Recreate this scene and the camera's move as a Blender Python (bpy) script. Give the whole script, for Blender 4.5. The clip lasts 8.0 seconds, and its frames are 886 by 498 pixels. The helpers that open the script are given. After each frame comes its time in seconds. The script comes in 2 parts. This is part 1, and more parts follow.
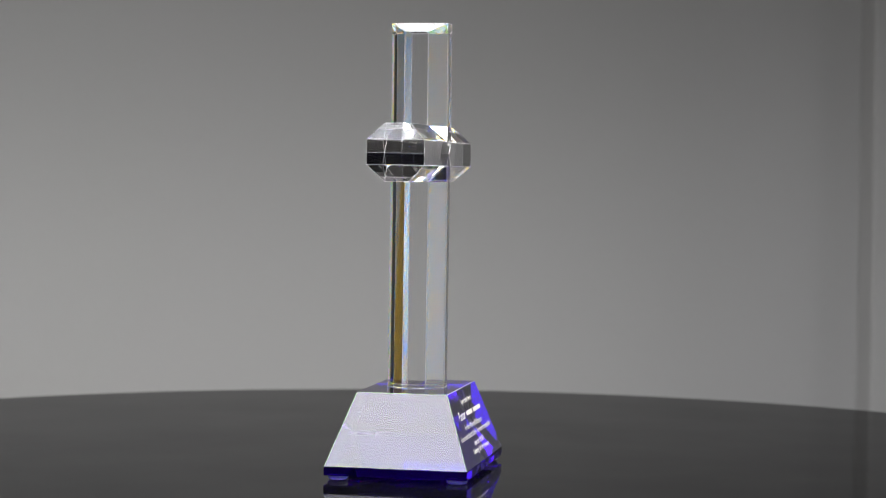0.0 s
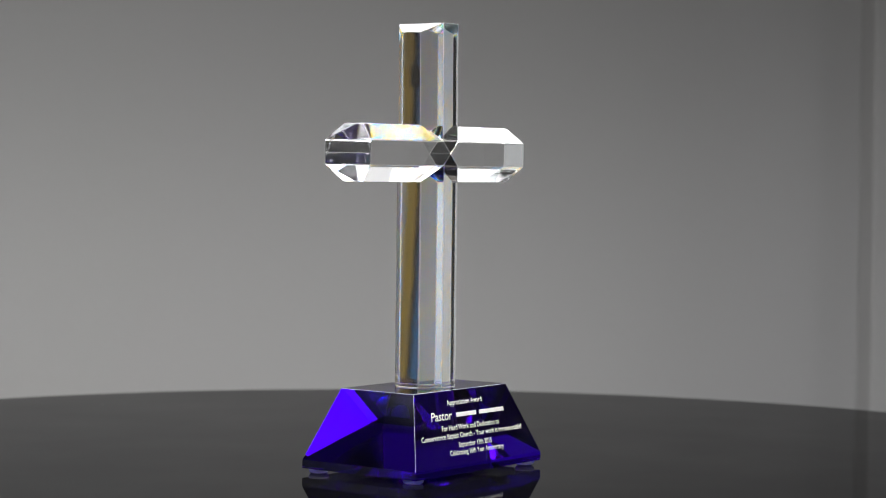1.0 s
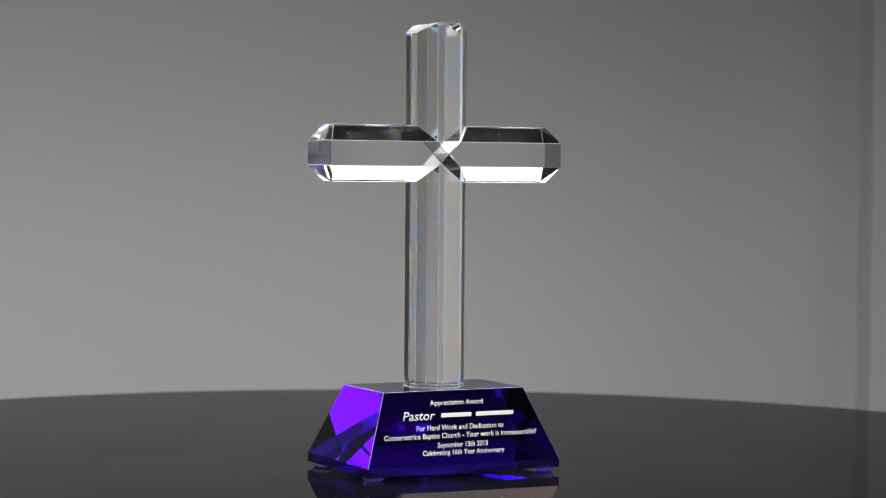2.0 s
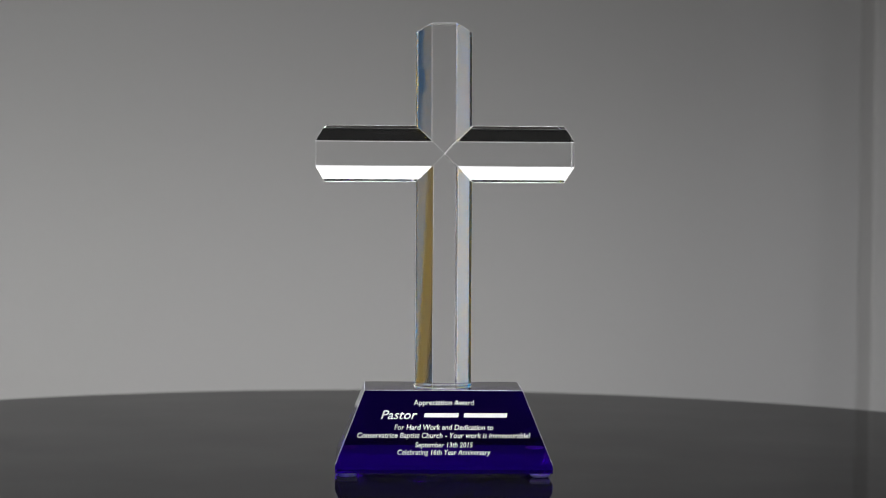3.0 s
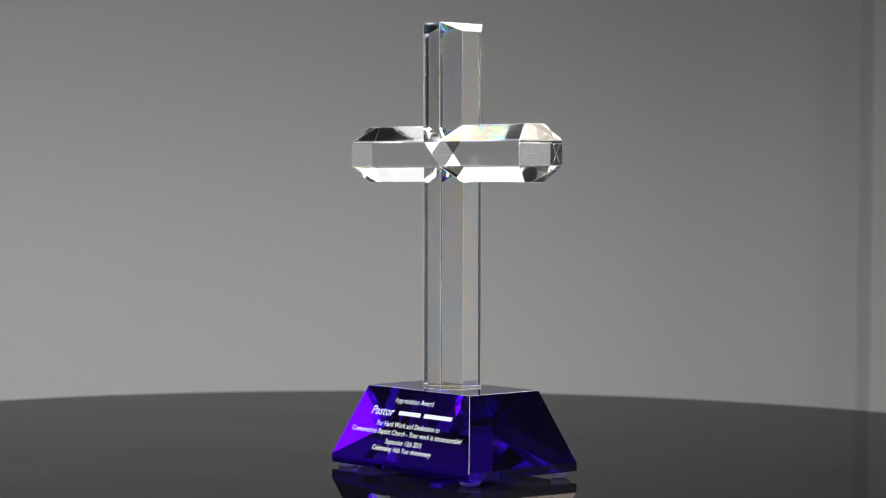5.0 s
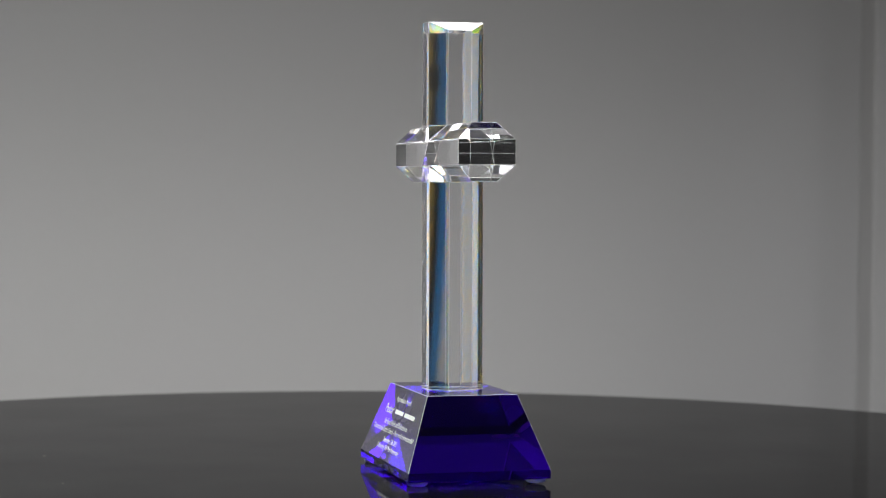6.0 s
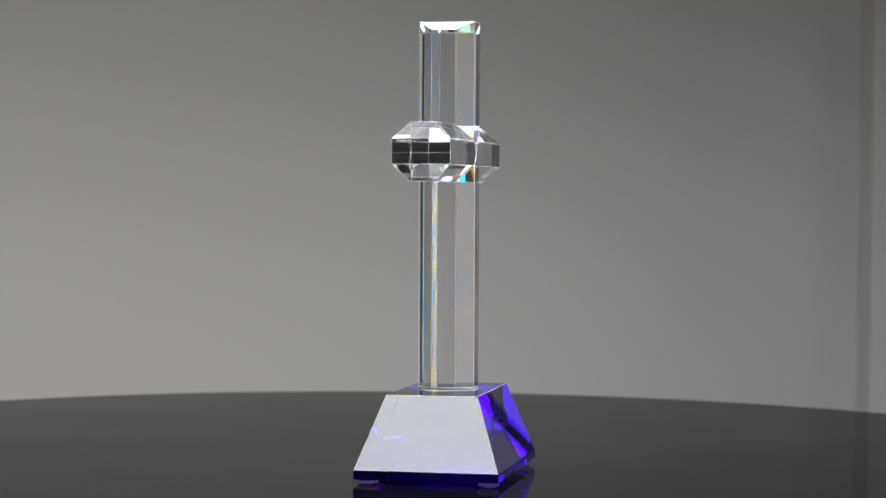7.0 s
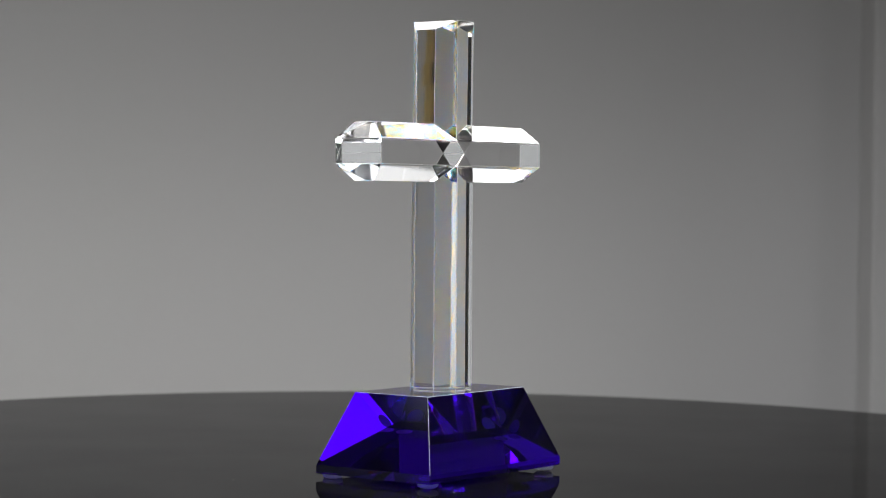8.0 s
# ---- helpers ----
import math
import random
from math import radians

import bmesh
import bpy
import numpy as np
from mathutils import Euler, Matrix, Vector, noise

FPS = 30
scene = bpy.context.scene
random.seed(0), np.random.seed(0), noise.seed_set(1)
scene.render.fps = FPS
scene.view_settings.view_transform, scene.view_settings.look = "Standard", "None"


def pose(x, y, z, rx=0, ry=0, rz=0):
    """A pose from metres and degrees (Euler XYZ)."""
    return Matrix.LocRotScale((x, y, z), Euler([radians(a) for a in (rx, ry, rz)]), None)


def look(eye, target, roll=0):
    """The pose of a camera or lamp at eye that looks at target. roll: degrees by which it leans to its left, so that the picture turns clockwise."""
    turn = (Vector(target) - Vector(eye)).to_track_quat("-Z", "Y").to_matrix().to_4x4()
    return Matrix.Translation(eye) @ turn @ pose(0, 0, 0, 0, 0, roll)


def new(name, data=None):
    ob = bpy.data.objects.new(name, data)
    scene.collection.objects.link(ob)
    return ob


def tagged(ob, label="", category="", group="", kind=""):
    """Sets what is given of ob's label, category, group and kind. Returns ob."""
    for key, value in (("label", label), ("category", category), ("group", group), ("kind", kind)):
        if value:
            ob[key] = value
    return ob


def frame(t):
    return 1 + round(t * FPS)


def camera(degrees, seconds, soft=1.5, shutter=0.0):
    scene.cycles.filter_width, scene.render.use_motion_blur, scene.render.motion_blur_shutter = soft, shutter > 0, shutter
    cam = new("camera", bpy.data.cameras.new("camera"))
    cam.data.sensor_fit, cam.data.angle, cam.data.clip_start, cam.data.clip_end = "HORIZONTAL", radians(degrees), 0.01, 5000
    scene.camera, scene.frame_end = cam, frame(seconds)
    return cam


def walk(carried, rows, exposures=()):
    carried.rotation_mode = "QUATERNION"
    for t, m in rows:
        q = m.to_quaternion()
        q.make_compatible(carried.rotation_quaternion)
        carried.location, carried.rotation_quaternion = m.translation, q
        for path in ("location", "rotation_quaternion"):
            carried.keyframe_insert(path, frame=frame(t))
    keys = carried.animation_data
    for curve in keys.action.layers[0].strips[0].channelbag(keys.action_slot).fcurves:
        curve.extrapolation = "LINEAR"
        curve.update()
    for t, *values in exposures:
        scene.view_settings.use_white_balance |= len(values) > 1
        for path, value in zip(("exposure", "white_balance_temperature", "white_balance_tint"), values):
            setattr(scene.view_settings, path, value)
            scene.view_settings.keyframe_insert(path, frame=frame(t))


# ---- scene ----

TABLE = 0.75                      # height of the turning table top
EYE = (0.0, -1.2595, TABLE + 0.1623)
scene.cycles.max_bounces, scene.cycles.transmission_bounces, scene.cycles.glossy_bounces = 28, 28, 20
scene.cycles.sample_clamp_indirect = 60
cam = camera(22.42, 8.0, soft=1.0)
cam.data.dof.use_dof, cam.data.dof.focus_distance, cam.data.dof.aperture_fstop = True, 1.24, 13.0
AIM = look(EYE, (EYE[0] + 0.00398, EYE[1] + 1.0, EYE[2] - 0.02895), 0.5575)
# the camera's automatic exposure, in stops
EXPOSURES = ((0.0, 0.0), (0.5, -0.04), (1.0, -0.09), (1.6, -0.10), (2.4, -0.05), (3.0, -0.02), (3.5, 0.02), (4.5, 0.01), (6.0, -0.02), (6.5, -0.03), (7.0, -0.04), (7.5, -0.10), (8.0, -0.09))
walk(cam, [(0.0, AIM), (8.0, AIM)], EXPOSURES)

# ---------------------------------------------------------------- world and lights
world = bpy.data.worlds.new("world")
scene.world = world
world.use_nodes = True
world.node_tree.nodes["Background"].inputs[0].default_value = (0.75, 0.85, 1.0, 1)
world.node_tree.nodes["Background"].inputs[1].default_value = 0.02


def area_lamp(name, eye, target, width, height, power, colour=(1, 1, 1), spread=180):
    data = bpy.data.lights.new(name, "AREA")
    data.shape, data.size, data.size_y = "RECTANGLE", width, height
    data.energy, data.color, data.spread = power, colour, radians(spread)
    ob = new(name, data)
    ob.matrix_world = look(eye, target)
    return ob


def soften(lamp, rim):
    """A softbox cloth: full in the middle, fading over the outer rim (a share of its width)."""
    lamp.data.use_nodes = True
    nodes, links = lamp.data.node_tree.nodes, lamp.data.node_tree.links
    glow = nodes["Emission"]
    split = nodes.new("ShaderNodeSeparateXYZ")
    links.new(nodes.new("ShaderNodeNewGeometry").outputs["Parametric"], split.inputs[0])
    last = None
    for axis in (0, 1):
        mid = nodes.new("ShaderNodeMath")
        mid.operation = "SUBTRACT"
        mid.inputs[1].default_value = 0.5
        links.new(split.outputs[axis], mid.inputs[0])
        size = nodes.new("ShaderNodeMath")
        size.operation = "ABSOLUTE"
        links.new(mid.outputs[0], size.inputs[0])
        fade = nodes.new("ShaderNodeMapRange")
        fade.interpolation_type = "SMOOTHSTEP"
        fade.inputs["From Min"].default_value, fade.inputs["From Max"].default_value = 0.5 - rim, 0.5
        fade.inputs["To Min"].default_value, fade.inputs["To Max"].default_value = 1.0, 0.0
        links.new(size.outputs[0], fade.inputs["Value"])
        if last is not None:
            both = nodes.new("ShaderNodeMath")
            both.operation = "MULTIPLY"
            links.new(last.outputs[0], both.inputs[0])
            links.new(fade.outputs[0], both.inputs[1])
            links.new(both.outputs[0], glow.inputs["Strength"])
        last = fade
    return lamp


TOP = Vector((0.0, 0.0, TABLE + 0.15))


def lamp_round_trophy(name, way, up, far, half_w, half_h, radiance, colour=(1, 1, 1), spread=180):
    """A rectangular lamp seen from the trophy in the direction way (degrees from +y towards +x), up degrees high."""
    a, e, h = radians(way), radians(up), radians(spread / 2)
    eye = TOP + far * Vector((math.sin(a) * math.cos(e), math.cos(a) * math.cos(e), math.sin(e)))
    w, t = 2 * far * math.tan(radians(half_w)), 2 * far * math.tan(radians(half_h))
    gain = 1.0 if spread >= 180 else math.tan(h) / (math.tan(h) - h)
    return area_lamp(name, eye, TOP, w, t, radiance * math.pi * w * t / gain, colour, spread)


# softbox in front, left of the lens, mirrored by the sloping sides of the foot block
soften(lamp_round_trophy("softbox_lamp", -153, 42, 0.85, 15.3, 27, 17.0, (0.94, 0.96, 1.0), 62), 0.16)
# large dimmer softbox on the left
soften(lamp_round_trophy("side_softbox_lamp", -119, 37, 0.90, 20, 16, 4.2, (0.88, 0.93, 1.0), 76), 0.16)
# overhead panel behind the trophy, and the dimmer panel under it
lamp_round_trophy("overhead_lamp", 3, 50, 1.20, 31, 11.5, 10.0, (1, 1, 1), 115)
lamp_round_trophy("back_panel_lamp", -2, 30, 1.35, 25, 8.0, 1.3)
# softbox behind on the right
soften(lamp_round_trophy("right_softbox_lamp", 43, 37, 1.25, 16, 19, 5.0, (0.93, 0.97, 1.0), 90), 0.10)
lamp_round_trophy("right_side_lamp", 93, 37, 0.95, 21, 10, 12.0, (1.0, 0.86, 0.72), 84)
# unseen fill lamps on the west and east walls, added to lighten the crystal's edges
area_lamp("west_fill_lamp", (-2.19, -0.55, TABLE + 0.25), (0, -0.55, TABLE + 0.25), 1.5, 1.3, 2.6, (0.95, 0.98, 1.0))
area_lamp("east_fill_lamp", (2.19, -0.75, TABLE + 0.2), (0, -0.75, TABLE + 0.2), 1.9, 1.2, 2.2, (0.98, 0.99, 1.0))
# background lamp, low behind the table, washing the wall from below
area_lamp("unseen_background_lamp", (-1.10, 0.55, 0.60), (-1.10, 1.5, 0.72), 2.8, 0.10, 4.5, (1.0, 0.99, 0.975), 112)
# a second one, added as fill to brighten the wall right of the view
area_lamp("unseen_background_lamp", (1.50, 0.55, 0.62), (1.50, 1.5, 0.74), 1.2, 0.10, 1.25, (0.97, 0.97, 1.0), 84)
# two small fill lamps, added unseen to brighten the wall beside the view
for side in (-1, 1):
    area_lamp("wall_fill_lamp", (side * 1.25, 0.78, 0.80), (side * 1.08, 1.5, 0.88), 0.2, 0.5, 0.62, (0.97, 0.97, 1.0), 50)

# ---------------------------------------------------------------- materials


def node_material(name):
    mat = bpy.data.materials.new(name)
    mat.use_nodes = True
    mat.node_tree.nodes.clear()
    return mat, mat.node_tree.nodes, mat.node_tree.links


def prism_material(name, warm_ior, cool_ior):
    """Clear glass that bends the warm and the cool half of the light by different amounts."""
    mat, nodes, links = node_material(name)
    out = nodes.new("ShaderNodeOutputMaterial")
    mix = nodes.new("ShaderNodeMixShader")
    fres = nodes.new("ShaderNodeFresnel")
    fres.inputs["IOR"].default_value = (warm_ior + cool_ior) / 2
    gloss = nodes.new("ShaderNodeBsdfGlossy")
    gloss.inputs["Roughness"].default_value = 0.0
    gloss.inputs["Color"].default_value = (1, 1, 1, 1)
    add = nodes.new("ShaderNodeAddShader")
    for i, (colour, ior) in enumerate((((1, 0.62, 0, 1), warm_ior), ((0, 0.38, 1, 1), cool_ior))):
        g = nodes.new("ShaderNodeBsdfRefraction")
        g.inputs["Color"].default_value = colour
        g.inputs["Roughness"].default_value = 0.0
        g.inputs["IOR"].default_value = ior
        links.new(g.outputs[0], add.inputs[i])
    links.new(fres.outputs[0], mix.inputs[0])
    links.new(add.outputs[0], mix.inputs[1])
    links.new(gloss.outputs[0], mix.inputs[2])
    links.new(mix.outputs[0], out.inputs["Surface"])
    return mat


def plain_glass_material(name, ior, rough=0.0, colour=(1, 1, 1)):
    mat, nodes, links = node_material(name)
    out = nodes.new("ShaderNodeOutputMaterial")
    g = nodes.new("ShaderNodeBsdfGlass")
    g.inputs["Color"].default_value = (*colour, 1)
    g.inputs["Roughness"].default_value = rough
    g.inputs["IOR"].default_value = ior
    links.new(g.outputs[0], out.inputs["Surface"])
    return mat


def edge_material(name, colour, frost):
    """Ground arris: part frosted white, part rough glass."""
    mat, nodes, links = node_material(name)
    out = nodes.new("ShaderNodeOutputMaterial")
    mix = nodes.new("ShaderNodeMixShader")
    mix.inputs[0].default_value = frost
    g = nodes.new("ShaderNodeBsdfGlass")
    g.inputs["Roughness"].default_value = 0.45
    g.inputs["IOR"].default_value = 1.52
    d = nodes.new("ShaderNodeBsdfDiffuse")
    d.inputs["Color"].default_value = (*colour, 1)
    links.new(g.outputs[0], mix.inputs[1])
    links.new(d.outputs[0], mix.inputs[2])
    links.new(mix.outputs[0], out.inputs["Surface"])
    return mat


def blue_glass_material(name):
    """Cobalt glass: clear untinted gloss over a deep blue body."""
    mat, nodes, links = node_material(name)
    out = nodes.new("ShaderNodeOutputMaterial")
    mix = nodes.new("ShaderNodeMixShader")
    fres = nodes.new("ShaderNodeFresnel")
    fres.inputs["IOR"].default_value = 1.52
    gloss = nodes.new("ShaderNodeBsdfGlossy")
    gloss.inputs["Roughness"].default_value = 0.015
    gloss.inputs["Color"].default_value = (1, 1, 1, 1)
    refr = nodes.new("ShaderNodeBsdfRefraction")
    refr.inputs["Color"].default_value = (0.165, 0.006, 0.65, 1)
    refr.inputs["IOR"].default_value = 1.52
    refr.inputs["Roughness"].default_value = 0.05
    links.new(fres.outputs[0], mix.inputs[0])
    links.new(refr.outputs[0], mix.inputs[1])
    links.new(gloss.outputs[0], mix.inputs[2])
    links.new(mix.outputs[0], out.inputs["Surface"])
    return mat


def black_gloss_material(name):
    """Polished black acrylic, its reflection scaled down unevenly to about two thirds."""
    mat, nodes, links = node_material(name)
    out = nodes.new("ShaderNodeOutputMaterial")
    mix = nodes.new("ShaderNodeMixShader")
    fres = nodes.new("ShaderNodeFresnel")
    fres.inputs["IOR"].default_value = 1.42
    patches = nodes.new("ShaderNodeTexNoise")
    patches.inputs["Scale"].default_value = 9.0
    patches.inputs["Detail"].default_value = 4
    co = nodes.new("ShaderNodeTexCoord")
    links.new(co.outputs["Object"], patches.inputs["Vector"])
    span = nodes.new("ShaderNodeMapRange")
    span.inputs["From Min"].default_value, span.inputs["From Max"].default_value = 0.3, 0.7
    span.inputs["To Min"].default_value, span.inputs["To Max"].default_value = 0.64, 0.72
    links.new(patches.outputs["Fac"], span.inputs["Value"])
    less = nodes.new("ShaderNodeMath")
    less.operation = "MULTIPLY"
    links.new(fres.outputs[0], less.inputs[0])
    links.new(span.outputs[0], less.inputs[1])
    gloss = nodes.new("ShaderNodeBsdfGlossy")
    gloss.inputs["Roughness"].default_value = 0.03
    body = nodes.new("ShaderNodeBsdfDiffuse")
    body.inputs["Color"].default_value = (0.004, 0.004, 0.004, 1)
    links.new(less.outputs[0], mix.inputs[0])
    links.new(body.outputs[0], mix.inputs[1])
    links.new(gloss.outputs[0], mix.inputs[2])
    links.new(mix.outputs[0], out.inputs["Surface"])
    return mat


def solid_material(name, colour, rough, scale=40.0, vary=0.06, bump=0.02, spec=0.5, metal=0.0, stain=3.0):
    mat, nodes, links = node_material(name)
    out = nodes.new("ShaderNodeOutputMaterial")
    b = nodes.new("ShaderNodeBsdfPrincipled")
    links.new(b.outputs[0], out.inputs["Surface"])
    b.inputs["Roughness"].default_value = rough
    b.inputs["Metallic"].default_value = metal
    b.inputs["Specular IOR Level"].default_value = spec
    co = nodes.new("ShaderNodeTexCoord")
    fine = nodes.new("ShaderNodeTexNoise")
    fine.inputs["Scale"].default_value = scale
    fine.inputs["Detail"].default_value = 6
    wide = nodes.new("ShaderNodeTexNoise")
    wide.inputs["Scale"].default_value = stain
    wide.inputs["Detail"].default_value = 3
    links.new(co.outputs["Object"], fine.inputs["Vector"])
    links.new(co.outputs["Object"], wide.inputs["Vector"])
    mean = nodes.new("ShaderNodeMath")
    mean.operation = "ADD"
    links.new(fine.outputs["Fac"], mean.inputs[0])
    links.new(wide.outputs["Fac"], mean.inputs[1])
    ramp = nodes.new("ShaderNodeMapRange")
    ramp.inputs["From Min"].default_value, ramp.inputs["From Max"].default_value = 0.6, 1.4
    ramp.inputs["To Min"].default_value, ramp.inputs["To Max"].default_value = 1 - vary, 1 + vary
    links.new(mean.outputs[0], ramp.inputs["Value"])
    tint = nodes.new("ShaderNodeVectorMath")
    tint.operation = "SCALE"
    tint.inputs[0].default_value = colour
    links.new(ramp.outputs[0], tint.inputs["Scale"])
    links.new(tint.outputs[0], b.inputs["Base Color"])
    if bump:
        bp = nodes.new("ShaderNodeBump")
        bp.inputs["Strength"].default_value = bump
        bp.inputs["Distance"].default_value = 0.002
        links.new(fine.outputs["Fac"], bp.inputs["Height"])
        links.new(bp.outputs[0], b.inputs["Normal"])
    return mat


GROUND_EDGE = edge_material("ground_glass_edge", (0.9, 0.9, 0.92), 0.34)
BLUE_EDGE = edge_material("ground_blue_edge", (0.55, 0.55, 0.68), 0.85)
CRYSTAL = plain_glass_material("clear_crystal", 1.5218)
PRISM = prism_material("clear_crystal_chamfer", 1.5136, 1.5327)
COBALT = blue_glass_material("cobalt_glass")
# slightly milky bumper; its blue tint stands in for glints of coloured light
BUMPER = edge_material("milky_glint_bumper", (0.45, 0.62, 1.0), 0.14)
ENGRAVING = solid_material("frosted_engraving", (0.85, 0.85, 0.86), 0.7, 900, 0.05, 0)
WALL_PAINT = solid_material("wall_paint", (0.60, 0.598, 0.60), 0.75, 160, 0.02, 0.03, 0.3, 0, 2.0)
TRIM_PAINT = solid_material("trim_paint", (0.61, 0.605, 0.60), 0.6, 160, 0.04, 0.08, 0.3, 0, 2.0)
DARK_PAINT = solid_material("dark_paint", (0.17, 0.17, 0.172), 0.8, 160, 0.05, 0.10, 0.3)
BACK_PAINT = solid_material("room_paint", (0.45, 0.45, 0.45), 0.8, 160, 0.05, 0.10, 0.3)
CEILING_PAINT = solid_material("ceiling_paint", (0.50, 0.49, 0.48), 0.9, 120, 0.03, 0.1, 0.3)
FLOOR_STUFF = solid_material("floor_boards", (0.12, 0.10, 0.085), 0.5, 60, 0.15, 0.1)
BLACK_GLOSS = black_gloss_material("black_gloss_acrylic")
BLACK_METAL = solid_material("dark_powder_coat", (0.02, 0.02, 0.021), 0.5, 200, 0.1, 0.02)
DUST = solid_material("dust", (0.55, 0.53, 0.50), 0.9, 300, 0.2, 0)

# ---------------------------------------------------------------- mesh helpers


def mesh_of(name, bm, *materials):
    bmesh.ops.recalc_face_normals(bm, faces=bm.faces)
    me = bpy.data.meshes.new(name)
    bm.to_mesh(me)
    bm.free()
    for m in materials:
        me.materials.append(m)
    return me


def part(name, bm, material, parent=None, label="", *more):
    ob = new(name, mesh_of(name, bm, material, *more))
    if parent is not None:
        ob.parent = parent
    if label:
        tagged(ob, label)
    return ob


def box_bm(x0, x1, y0, y1, z0, z1, bevel=0.0):
    bm = bmesh.new()
    bmesh.ops.create_cube(bm, size=1)
    for v in bm.verts:
        v.co = Vector(((x0, x1)[v.co.x > 0], (y0, y1)[v.co.y > 0], (z0, z1)[v.co.z > 0]))
    if bevel:
        bmesh.ops.bevel(bm, geom=bm.edges[:], offset=bevel, segments=2, affect="EDGES", profile=0.5)
    return bm


def lathe_bm(profile, steps):
    """Turn a profile of (radius, height) about z."""
    bm = bmesh.new()
    rings = []
    for r, z in profile:
        if r == 0:
            rings.append([bm.verts.new((0, 0, z))])
        else:
            rings.append([bm.verts.new((r * math.cos(2 * math.pi * k / steps), r * math.sin(2 * math.pi * k / steps), z)) for k in range(steps)])
    for a, b in zip(rings, rings[1:]):
        for k in range(steps):
            n = (k + 1) % steps
            if len(a) == 1:
                bm.faces.new((a[0], b[k], b[n]))
            elif len(b) == 1:
                bm.faces.new((a[k], a[n], b[0]))
            else:
                bm.faces.new((a[k], a[n], b[n], b[k]))
    return bm


def cut(bm, co, no):
    """Cut away what lies on the side to which no points, and close the cut."""
    res = bmesh.ops.bisect_plane(bm, geom=bm.verts[:] + bm.edges[:] + bm.faces[:], plane_co=co, plane_no=no, clear_outer=True)
    edges = [e for e in res["geom_cut"] if isinstance(e, bmesh.types.BMEdge)]
    if edges:
        bmesh.ops.edgeloop_fill(bm, edges=edges)


# ---------------------------------------------------------------- the room
def room():
    wy = 1.5
    tagged(part("wall_north", box_bm(-2.2, 2.2, wy, wy + 0.12, 0, 2.6), WALL_PAINT), "warm grey painted plaster wall behind the table", "wall", kind="structure")
    tagged(part("wall_pier", box_bm(0.524, 1.1, wy - 0.09, wy, 0, 2.6, 0.003), TRIM_PAINT), "warm grey painted corner of a shallow wall pier", "wall", kind="structure")
    tagged(part("wall_south", box_bm(-2.2, 2.2, -3.12, -3.0, 0, 2.6), DARK_PAINT), "plain grey painted wall closing the room", "wall", kind="structure")
    tagged(part("wall_west", box_bm(-2.32, -2.2, -3.12, wy + 0.12, 0, 2.6), BACK_PAINT), "plain grey painted wall closing the room", "wall", kind="structure")
    tagged(part("wall_east", box_bm(2.2, 2.32, -3.12, wy + 0.12, 0, 2.6), TRIM_PAINT), "plain grey painted wall closing the room", "wall", kind="structure")
    tagged(part("floor", box_bm(-2.32, 2.32, -3.12, wy + 0.12, -0.1, 0), FLOOR_STUFF), "dark brown floor under the table", "floor", kind="structure")
    tagged(part("ceiling", box_bm(-2.32, 2.32, -3.12, wy + 0.12, 2.6, 2.7), CEILING_PAINT), "plain grey painted ceiling", "ceiling", kind="structure")


# ---------------------------------------------------------------- the turning table
DISC_RADIUS = 0.497


def turntable():
    root = tagged(new("turntable"), "round black high-gloss turntable top on a pedestal", "turntable")
    r = DISC_RADIUS
    part("tabletop", lathe_bm([(0, 0), (r - 0.004, 0), (r - 0.0012, -0.0012), (r, -0.004), (r, -0.010), (r - 0.003, -0.013), (0, -0.013)], 192), BLACK_GLOSS, root, "mirror-glossy black acrylic disc")
    part("stem", lathe_bm([(0, -0.013), (0.06, -0.013), (0.06, -0.03), (0.03, -0.05), (0.03, -0.70), (0, -0.70)], 32), BLACK_GLOSS, root)
    part("foot", lathe_bm([(0, -0.70), (0.03, -0.70), (0.22, -0.725), (0.22, -0.745), (0, -0.745)], 48), BLACK_GLOSS, root)
    rng = random.Random(5)
    bm = bmesh.new()
    for _ in range(16):
        a, d = rng.uniform(0, 2 * math.pi), DISC_RADIUS * math.sqrt(rng.uniform(0.03, 0.95))
        s = rng.uniform(0.00012, 0.00028)
        m = Matrix.Translation((d * math.cos(a), d * math.sin(a), s * 0.3)) @ Matrix.Rotation(rng.uniform(0, 6), 4, "Z") @ Matrix.Diagonal((s * rng.uniform(1, 3), s, s * 0.4, 1))
        bmesh.ops.create_icosphere(bm, subdivisions=1, radius=1, matrix=m)
    tagged(part("dust", bm, DUST, root, "scattered pale specks of dust"), kind="stuff")
    return root


# ---------------------------------------------------------------- the trophy
FOOT_H = 0.0026                       # clear bumpers under the block
LIP_H = 0.0049                        # upright rim of the block
Z_LIP = FOOT_H + LIP_H
Z_TOP = Z_LIP + 0.0398                # top of the block
BASE_X, BASE_Y = 0.0602, 0.0397       # half sizes at the rim
TOP_X, TOP_Y = 0.0442, 0.0254         # half sizes at the top
HALF, FLAT = 0.0159, 0.00686          # octagonal bars: half width, half of one flat
Z_CROSS = Z_LIP + 0.1717              # height of the crossing
Z_TIP = Z_LIP + 0.2450
ARM = 0.0728
END_DROP = 0.0052
GAP = 0.00004
# how far the hand-ground faces of the two upright bars are turned from the true octagon, and how the bars lean
GRIND_UPPER = (-0.0072, -0.0125, -0.0377, -0.0019, -0.0206, -0.0354, 0.0005, -0.0012)
GRIND_LOWER = (0.0237, 0.0324, -0.0012, 0.0829, 0.0315, 0.0347, 0.0520, 0.0639)
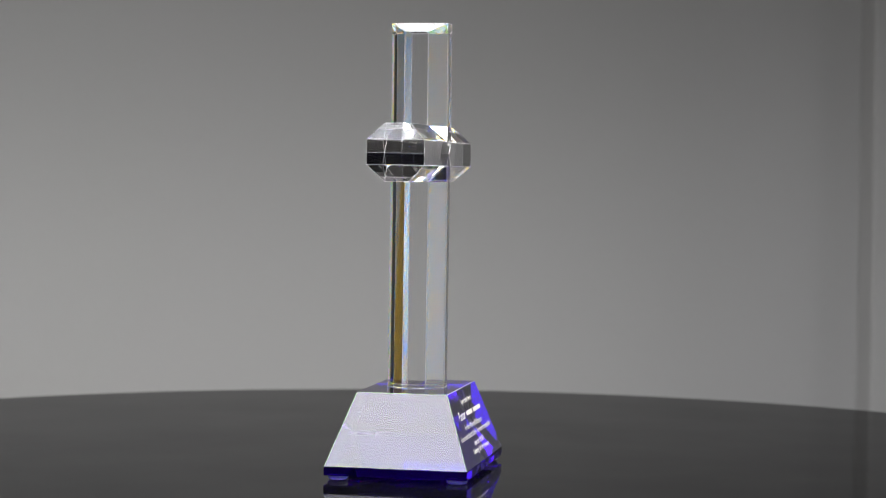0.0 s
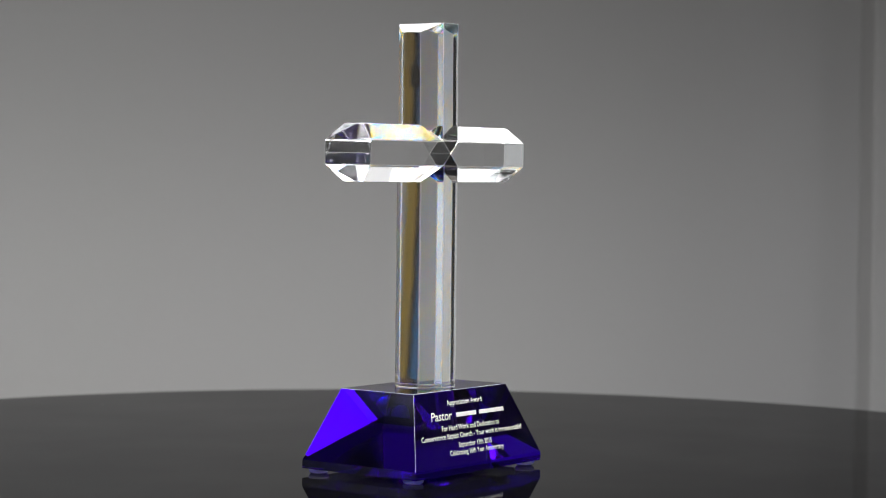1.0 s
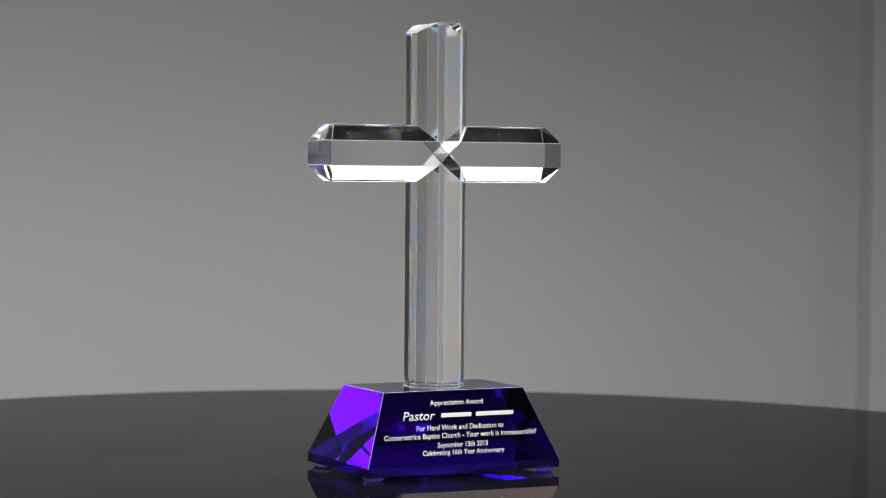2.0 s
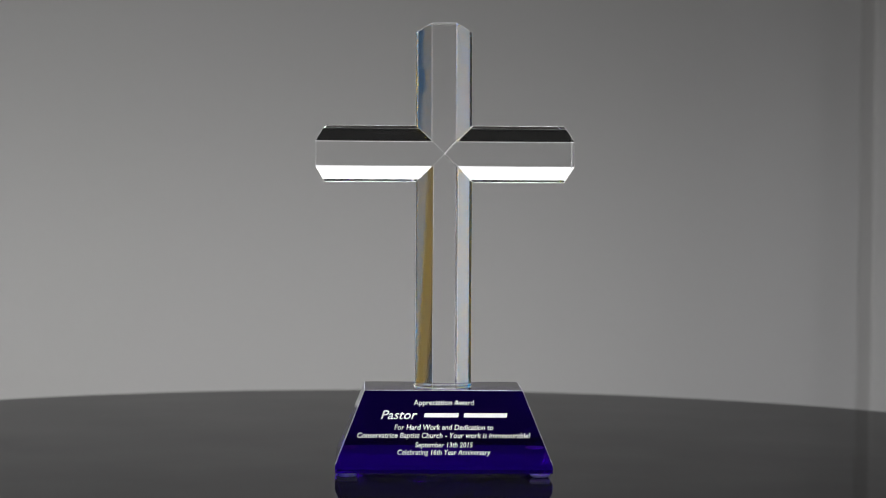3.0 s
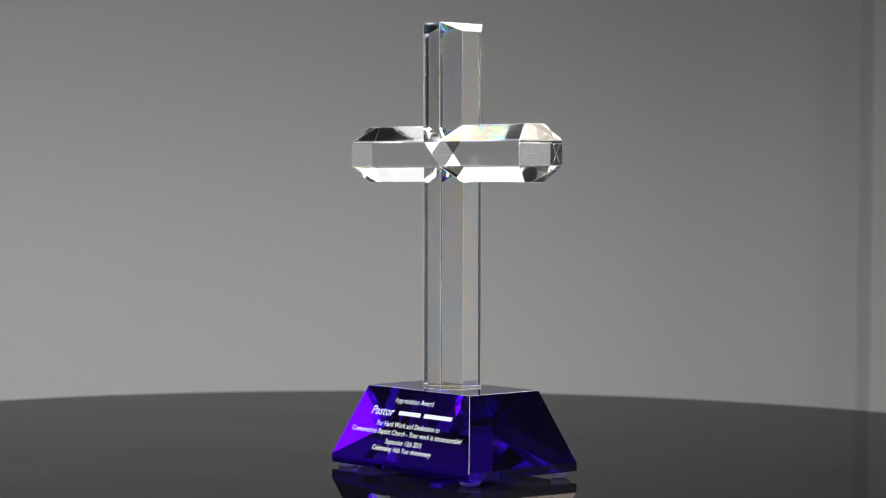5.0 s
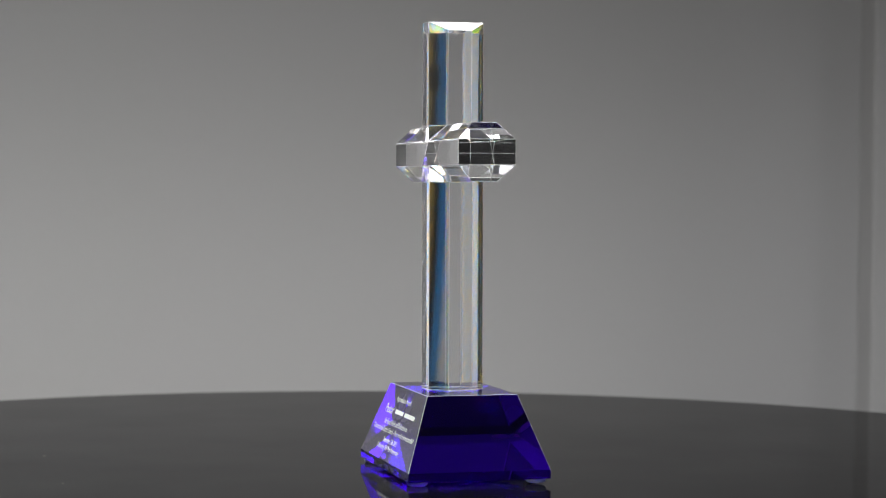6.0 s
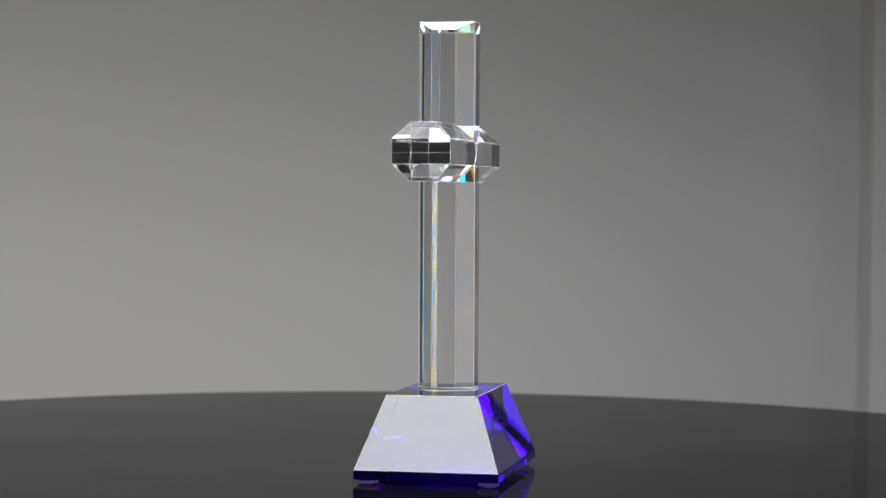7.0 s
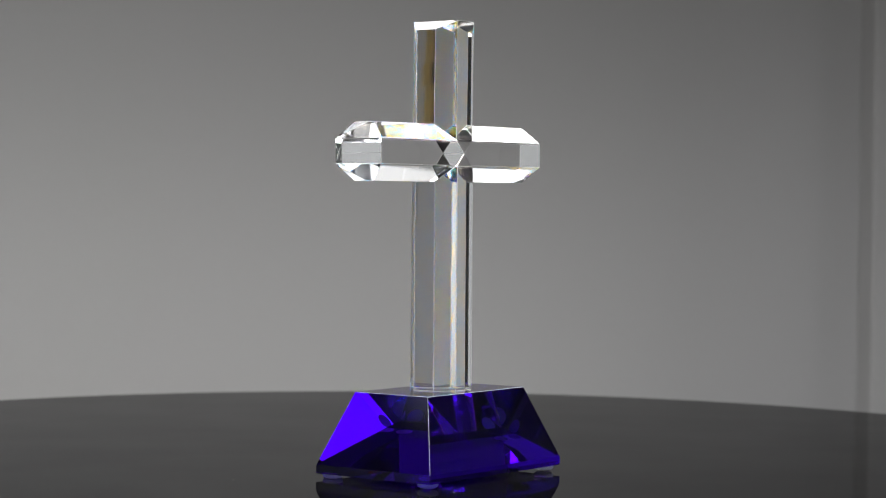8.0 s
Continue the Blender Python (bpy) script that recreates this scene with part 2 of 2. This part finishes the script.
LEAN_UPPER, LEAN_LOWER = (-0.0049, -0.0056), (-0.0016, -0.0012)


def octagon_bar(length, grind):
    """A bar along +z with an eight-sided section; grind: how far each ground face is turned about z, in radians."""
    planes = []
    for k in range(8):
        a = k * math.pi / 4 + grind[k]
        planes.append((math.cos(a), math.sin(a), HALF if k % 2 == 0 else (HALF + FLAT) / math.sqrt(2)))
    ring = []
    for (a, b, c), (d, e, f) in zip(planes, planes[1:] + planes[:1]):
        det = a * e - b * d
        ring.append(((c * e - b * f) / det, (a * f - c * d) / det))
    bm = bmesh.new()
    low = [bm.verts.new((x, y, 0.0)) for x, y in ring]
    high = [bm.verts.new((x, y, length)) for x, y in ring]
    bm.faces.new(low[::-1])
    bm.faces.new(high)
    for k in range(8):
        n = (k + 1) % 8
        bm.faces.new((low[k], low[n], high[n], high[k]))
    return bm


def cross_piece(length, roof, grind=(0,) * 8, prism=False, bevel=0.00018):
    """One bar of the cross: a mitred wedge at the crossing, a roof-shaped or a plain outer end."""
    bm = octagon_bar(length, grind)
    for s in (-1, 1):
        cut(bm, (0, 0, GAP), (s, 0, -1))
        if roof:
            cut(bm, (s * FLAT, 0, length), (s * END_DROP, 0, HALF - FLAT))
    bmesh.ops.remove_doubles(bm, verts=bm.verts[:], dist=1e-6)
    bmesh.ops.dissolve_limit(bm, angle_limit=0.01, verts=bm.verts[:], edges=bm.edges[:])
    bmesh.ops.bevel(bm, geom=bm.edges[:], offset=bevel, segments=1, affect="EDGES", material=1)
    bm.normal_update()
    for face in bm.faces:
        n = face.normal
        if prism and face.material_index == 0 and abs(n.z) < 0.01 and min(abs(n.x), abs(n.y)) > 0.5:
            face.material_index = 2
    return bm


def base_block():
    bm = bmesh.new()
    levels = [(BASE_X, BASE_Y, FOOT_H), (BASE_X, BASE_Y, Z_LIP), (TOP_X, TOP_Y, Z_TOP)]
    rings = [[bm.verts.new((sx * x, sy * y, z)) for sx, sy in ((-1, -1), (1, -1), (1, 1), (-1, 1))] for x, y, z in levels]
    bm.faces.new(rings[0][::-1])
    bm.faces.new(rings[-1])
    for a, b in zip(rings, rings[1:]):
        for k in range(4):
            n = (k + 1) % 4
            bm.faces.new((a[k], a[n], b[n], b[k]))
    bmesh.ops.bevel(bm, geom=[e for e in bm.edges if max(v.co.z for v in e.verts) > Z_LIP + 0.001], offset=0.0002, segments=1, affect="EDGES", material=1)
    return bm


def face_pose(along, up):
    """A pose on the sloping front face: along from its middle, up from the rim, in metres."""
    lean = math.atan2(BASE_Y - TOP_Y, Z_TOP - Z_LIP)
    y = -BASE_Y + up * math.sin(lean)
    z = Z_LIP + up * math.cos(lean)
    n = Vector((0, -math.cos(lean), math.sin(lean)))
    return Matrix.Translation(Vector((along, y, z)) + n * 0.00006) @ Matrix.Rotation(math.pi / 2 - lean, 4, "X")


def text_line(words, width, height, up, parent, slant=0.18):
    data = bpy.data.curves.new("engraved_line", "FONT")
    data.body, data.align_x, data.extrude, data.shear, data.resolution_u = words, "CENTER", 0.0, slant, 3
    data.offset = 0.012
    tmp = bpy.data.objects.new("engraved_line", data)
    scene.collection.objects.link(tmp)
    bpy.context.view_layer.update()
    me = bpy.data.meshes.new_from_object(tmp.evaluated_get(bpy.context.evaluated_depsgraph_get()))
    bpy.data.objects.remove(tmp)
    bpy.data.curves.remove(data)
    xs = [v.co.x for v in me.vertices]
    mid, kx = (min(xs) + max(xs)) / 2, width / (max(xs) - min(xs))
    ky = height / 0.73
    bm = bmesh.new()
    bm.from_mesh(me)
    bpy.data.meshes.remove(me)
    for v in bm.verts:
        v.co = Vector(((v.co.x - mid) * kx, v.co.y * ky, 0))
    ext = bmesh.ops.extrude_face_region(bm, geom=bm.faces[:])
    for g in ext["geom"]:
        if isinstance(g, bmesh.types.BMVert):
            g.co.z += 0.00005
    bm.transform(face_pose(0, up))
    return part("engraved_line", bm, ENGRAVING, parent, "white frosted lettering")


def bar(x0, x1, up, height, parent):
    """A plain bar in place of lettering that is not spelt out."""
    bm = box_bm(x0, x1, -height / 2, height / 2, 0, 0.00005)
    for v in bm.verts:
        v.co.x += 0.18 * v.co.y
    bm.transform(face_pose(0, up))
    return part("engraved_bar", bm, ENGRAVING, parent, "white frosted bar")


def joint_glint_ring():
    """A ring added for glints round the upright bar's foot, standing on the block."""
    bm = bmesh.new()
    rings = []
    for grow, z in ((-0.0003, 0.0001), (0.00022, 0.0001), (0.00016, 0.0003), (-0.0001, 0.0005)):
        ring = []
        for k in range(8):
            a = radians(22.5 + 45 * k + 2.0)
            r = (HALF + grow) / math.cos(radians(22.5))
            ring.append(bm.verts.new((r * math.cos(a), r * math.sin(a), z)))
        rings.append(ring)
    for a, b in zip(rings, rings[1:] + rings[:1]):
        for k in range(8):
            n = (k + 1) % 8
            bm.faces.new((a[k], a[n], b[n], b[k]))
    return bm


def bar_pose(height, lean):
    """A slight lean about x and y, in radians, round the point at that height."""
    up = Matrix.Translation((0, 0, height))
    return up @ Matrix.Rotation(lean[0], 4, "X") @ Matrix.Rotation(lean[1], 4, "Y") @ up.inverted()


def trophy():
    root = tagged(new("trophy"), "clear crystal cross trophy on an engraved cobalt blue glass block", "trophy")
    base = part("base", base_block(), COBALT, root, "cobalt blue glass block with sloping engraved sides", BLUE_EDGE)
    text_line("Appreciation Award", 0.0335, 0.0031, 0.0338, base, 0)
    title = text_line("Pastor", 0.0205, 0.0052, 0.0258, base, 0.32)
    title.location.x = -0.0248
    for x0, x1 in ((-0.0108, 0.0082), (0.0112, 0.0352)):
        bar(x0, x1, 0.0280, 0.0024, base)
    text_line("For Hard Work and Dedication to", 0.0550, 0.0031, 0.0197, base)
    text_line("Conservatrice Baptist Church - Your work is immeasurable!", 0.0960, 0.0031, 0.0151, base)
    text_line("September 13th 2015", 0.0320, 0.0030, 0.0098, base)
    text_line("Celebrating 16th Year Anniversary", 0.0515, 0.0030, 0.0056, base)
    pad = mesh_of("bumper_foot", lathe_bm([(0, FOOT_H), (0.0055, FOOT_H), (0.0058, FOOT_H * 0.7), (0.0053, FOOT_H * 0.25), (0.0042, 0.0), (0, 0)], 28), BUMPER)
    for sx in (-1, 1):
        for sy in (-1, 1):
            ob = new("bumper_foot", pad)
            ob.parent = root
            ob.location = (sx * (BASE_X - 0.0066), sy * (BASE_Y - 0.0066), 0)
            tagged(ob, "small clear rubber bumper")
    # pale ring in place of the sparkle where bar and block meet
    glint = part("joint_glint", joint_glint_ring(), GROUND_EDGE, root, "thin pale frosted ring standing in for glints at the joint")
    glint.location.z = Z_TOP
    flipped = [-GRIND_LOWER[-k % 8] for k in range(8)]
    low = part("lower_upright", cross_piece(Z_CROSS - Z_TOP + 0.0003, False, flipped, True), CRYSTAL, root, "clear octagonal crystal bar", GROUND_EDGE, PRISM)
    low.matrix_basis = bar_pose((Z_TOP + Z_CROSS) / 2, LEAN_LOWER) @ pose(0, 0, Z_CROSS, 180, 0, 0)
    high = part("upper_upright", cross_piece(Z_TIP - Z_CROSS, True, GRIND_UPPER, True), CRYSTAL, root, "clear octagonal crystal bar with a roof-cut tip", GROUND_EDGE, PRISM)
    high.matrix_basis = bar_pose(Z_CROSS, LEAN_UPPER) @ pose(0, 0, Z_CROSS)
    arm = cross_piece(ARM, True)
    arm_mesh = mesh_of("arm", arm, CRYSTAL, GROUND_EDGE, CRYSTAL)
    for s in (-1, 1):
        ob = new("arm", arm_mesh)
        ob.parent = root
        ob.matrix_basis = Matrix.Translation((0.0003, 0, Z_CROSS)) @ Matrix.Rotation(s * math.pi / 2, 4, "Y")
        tagged(ob, "clear octagonal crystal arm with a bevelled end")
    return root


# ---------------------------------------------------------------- the lamps' stand
STAND_X, STAND_Y, STAND_R, STAND_LEAN = 0.5432, 1.158, 0.0083, 0.0364


def light_stand():
    """A dark tripod stand, off to the side of the view, whose leaning pole shows bent and coloured in the crystal."""
    root = tagged(new("light_stand"), "slender dark grey metal light stand beside the wall", "light stand")
    root.location = (STAND_X - STAND_LEAN * TABLE, STAND_Y, 0)
    r = STAND_R
    rod = part("pole", lathe_bm([(0, 0.12), (r, 0.12), (r, 2.1), (0, 2.1)], 20), BLACK_METAL, root)
    rod.rotation_euler = (0, STAND_LEAN, 0)
    knob = part("joint", lathe_bm([(0, 1.022), (0.0095, 1.022), (0.0115, 1.026), (0.0115, 1.046), (0.0095, 1.05), (0, 1.05)], 20), BLACK_METAL, root)
    knob.rotation_euler = (0, STAND_LEAN, 0)
    ring = part("collar", lathe_bm([(0, 0.40), (0.016, 0.40), (0.018, 0.405), (0.018, 0.445), (0.016, 0.45), (0, 0.45)], 20), BLACK_METAL, root)
    ring.rotation_euler = (0, STAND_LEAN, 0)
    for k in range(3):
        bm = box_bm(-0.009, 0.009, 0.0, 0.52, -0.006, 0.006, 0.002)
        ob = part("leg", bm, BLACK_METAL, root)
        ob.matrix_basis = Matrix.Translation((STAND_LEAN * 0.43, 0, 0)) @ Matrix.Rotation(radians(120 * k + 20), 4, "Z") @ Matrix.Translation((0, 0.01, 0.43)) @ Matrix.Rotation(radians(-54), 4, "X")
    return root


room()
light_stand()
TURNTABLE = turntable()
TROPHY = trophy()

# ---------------------------------------------------------------- what turns
RATE, FRONTAL = 25.8956, 3.0652          # degrees a second, the time at which the lettering faces the lens
LEAN = Matrix.Rotation(0.00775, 4, "X") @ Matrix.Rotation(-0.00324, 4, "Y")
DISC_TILT = Matrix.Translation((0, 0, TABLE)) @ Matrix.Rotation(0.0041, 4, "Y")
DISC_WOBBLE = Matrix.Rotation(0.0008, 4, "X") @ Matrix.Rotation(-0.0015, 4, "Y")


def turn(t):
    return Matrix.Translation((0, 0, TABLE)) @ Matrix.Rotation(radians(-RATE * (t - FRONTAL)), 4, "Z") @ LEAN


def motions():
    times = [k * 0.2 for k in range(41)]
    walk(TURNTABLE, [(t, DISC_TILT @ Matrix.Rotation(radians(-RATE * (t - FRONTAL)), 4, "Z") @ DISC_WOBBLE) for t in times])
    walk(TROPHY, [(t, turn(t) @ Matrix.Translation((0.0058, 0.0103, 0.0002))) for t in times])


motions()
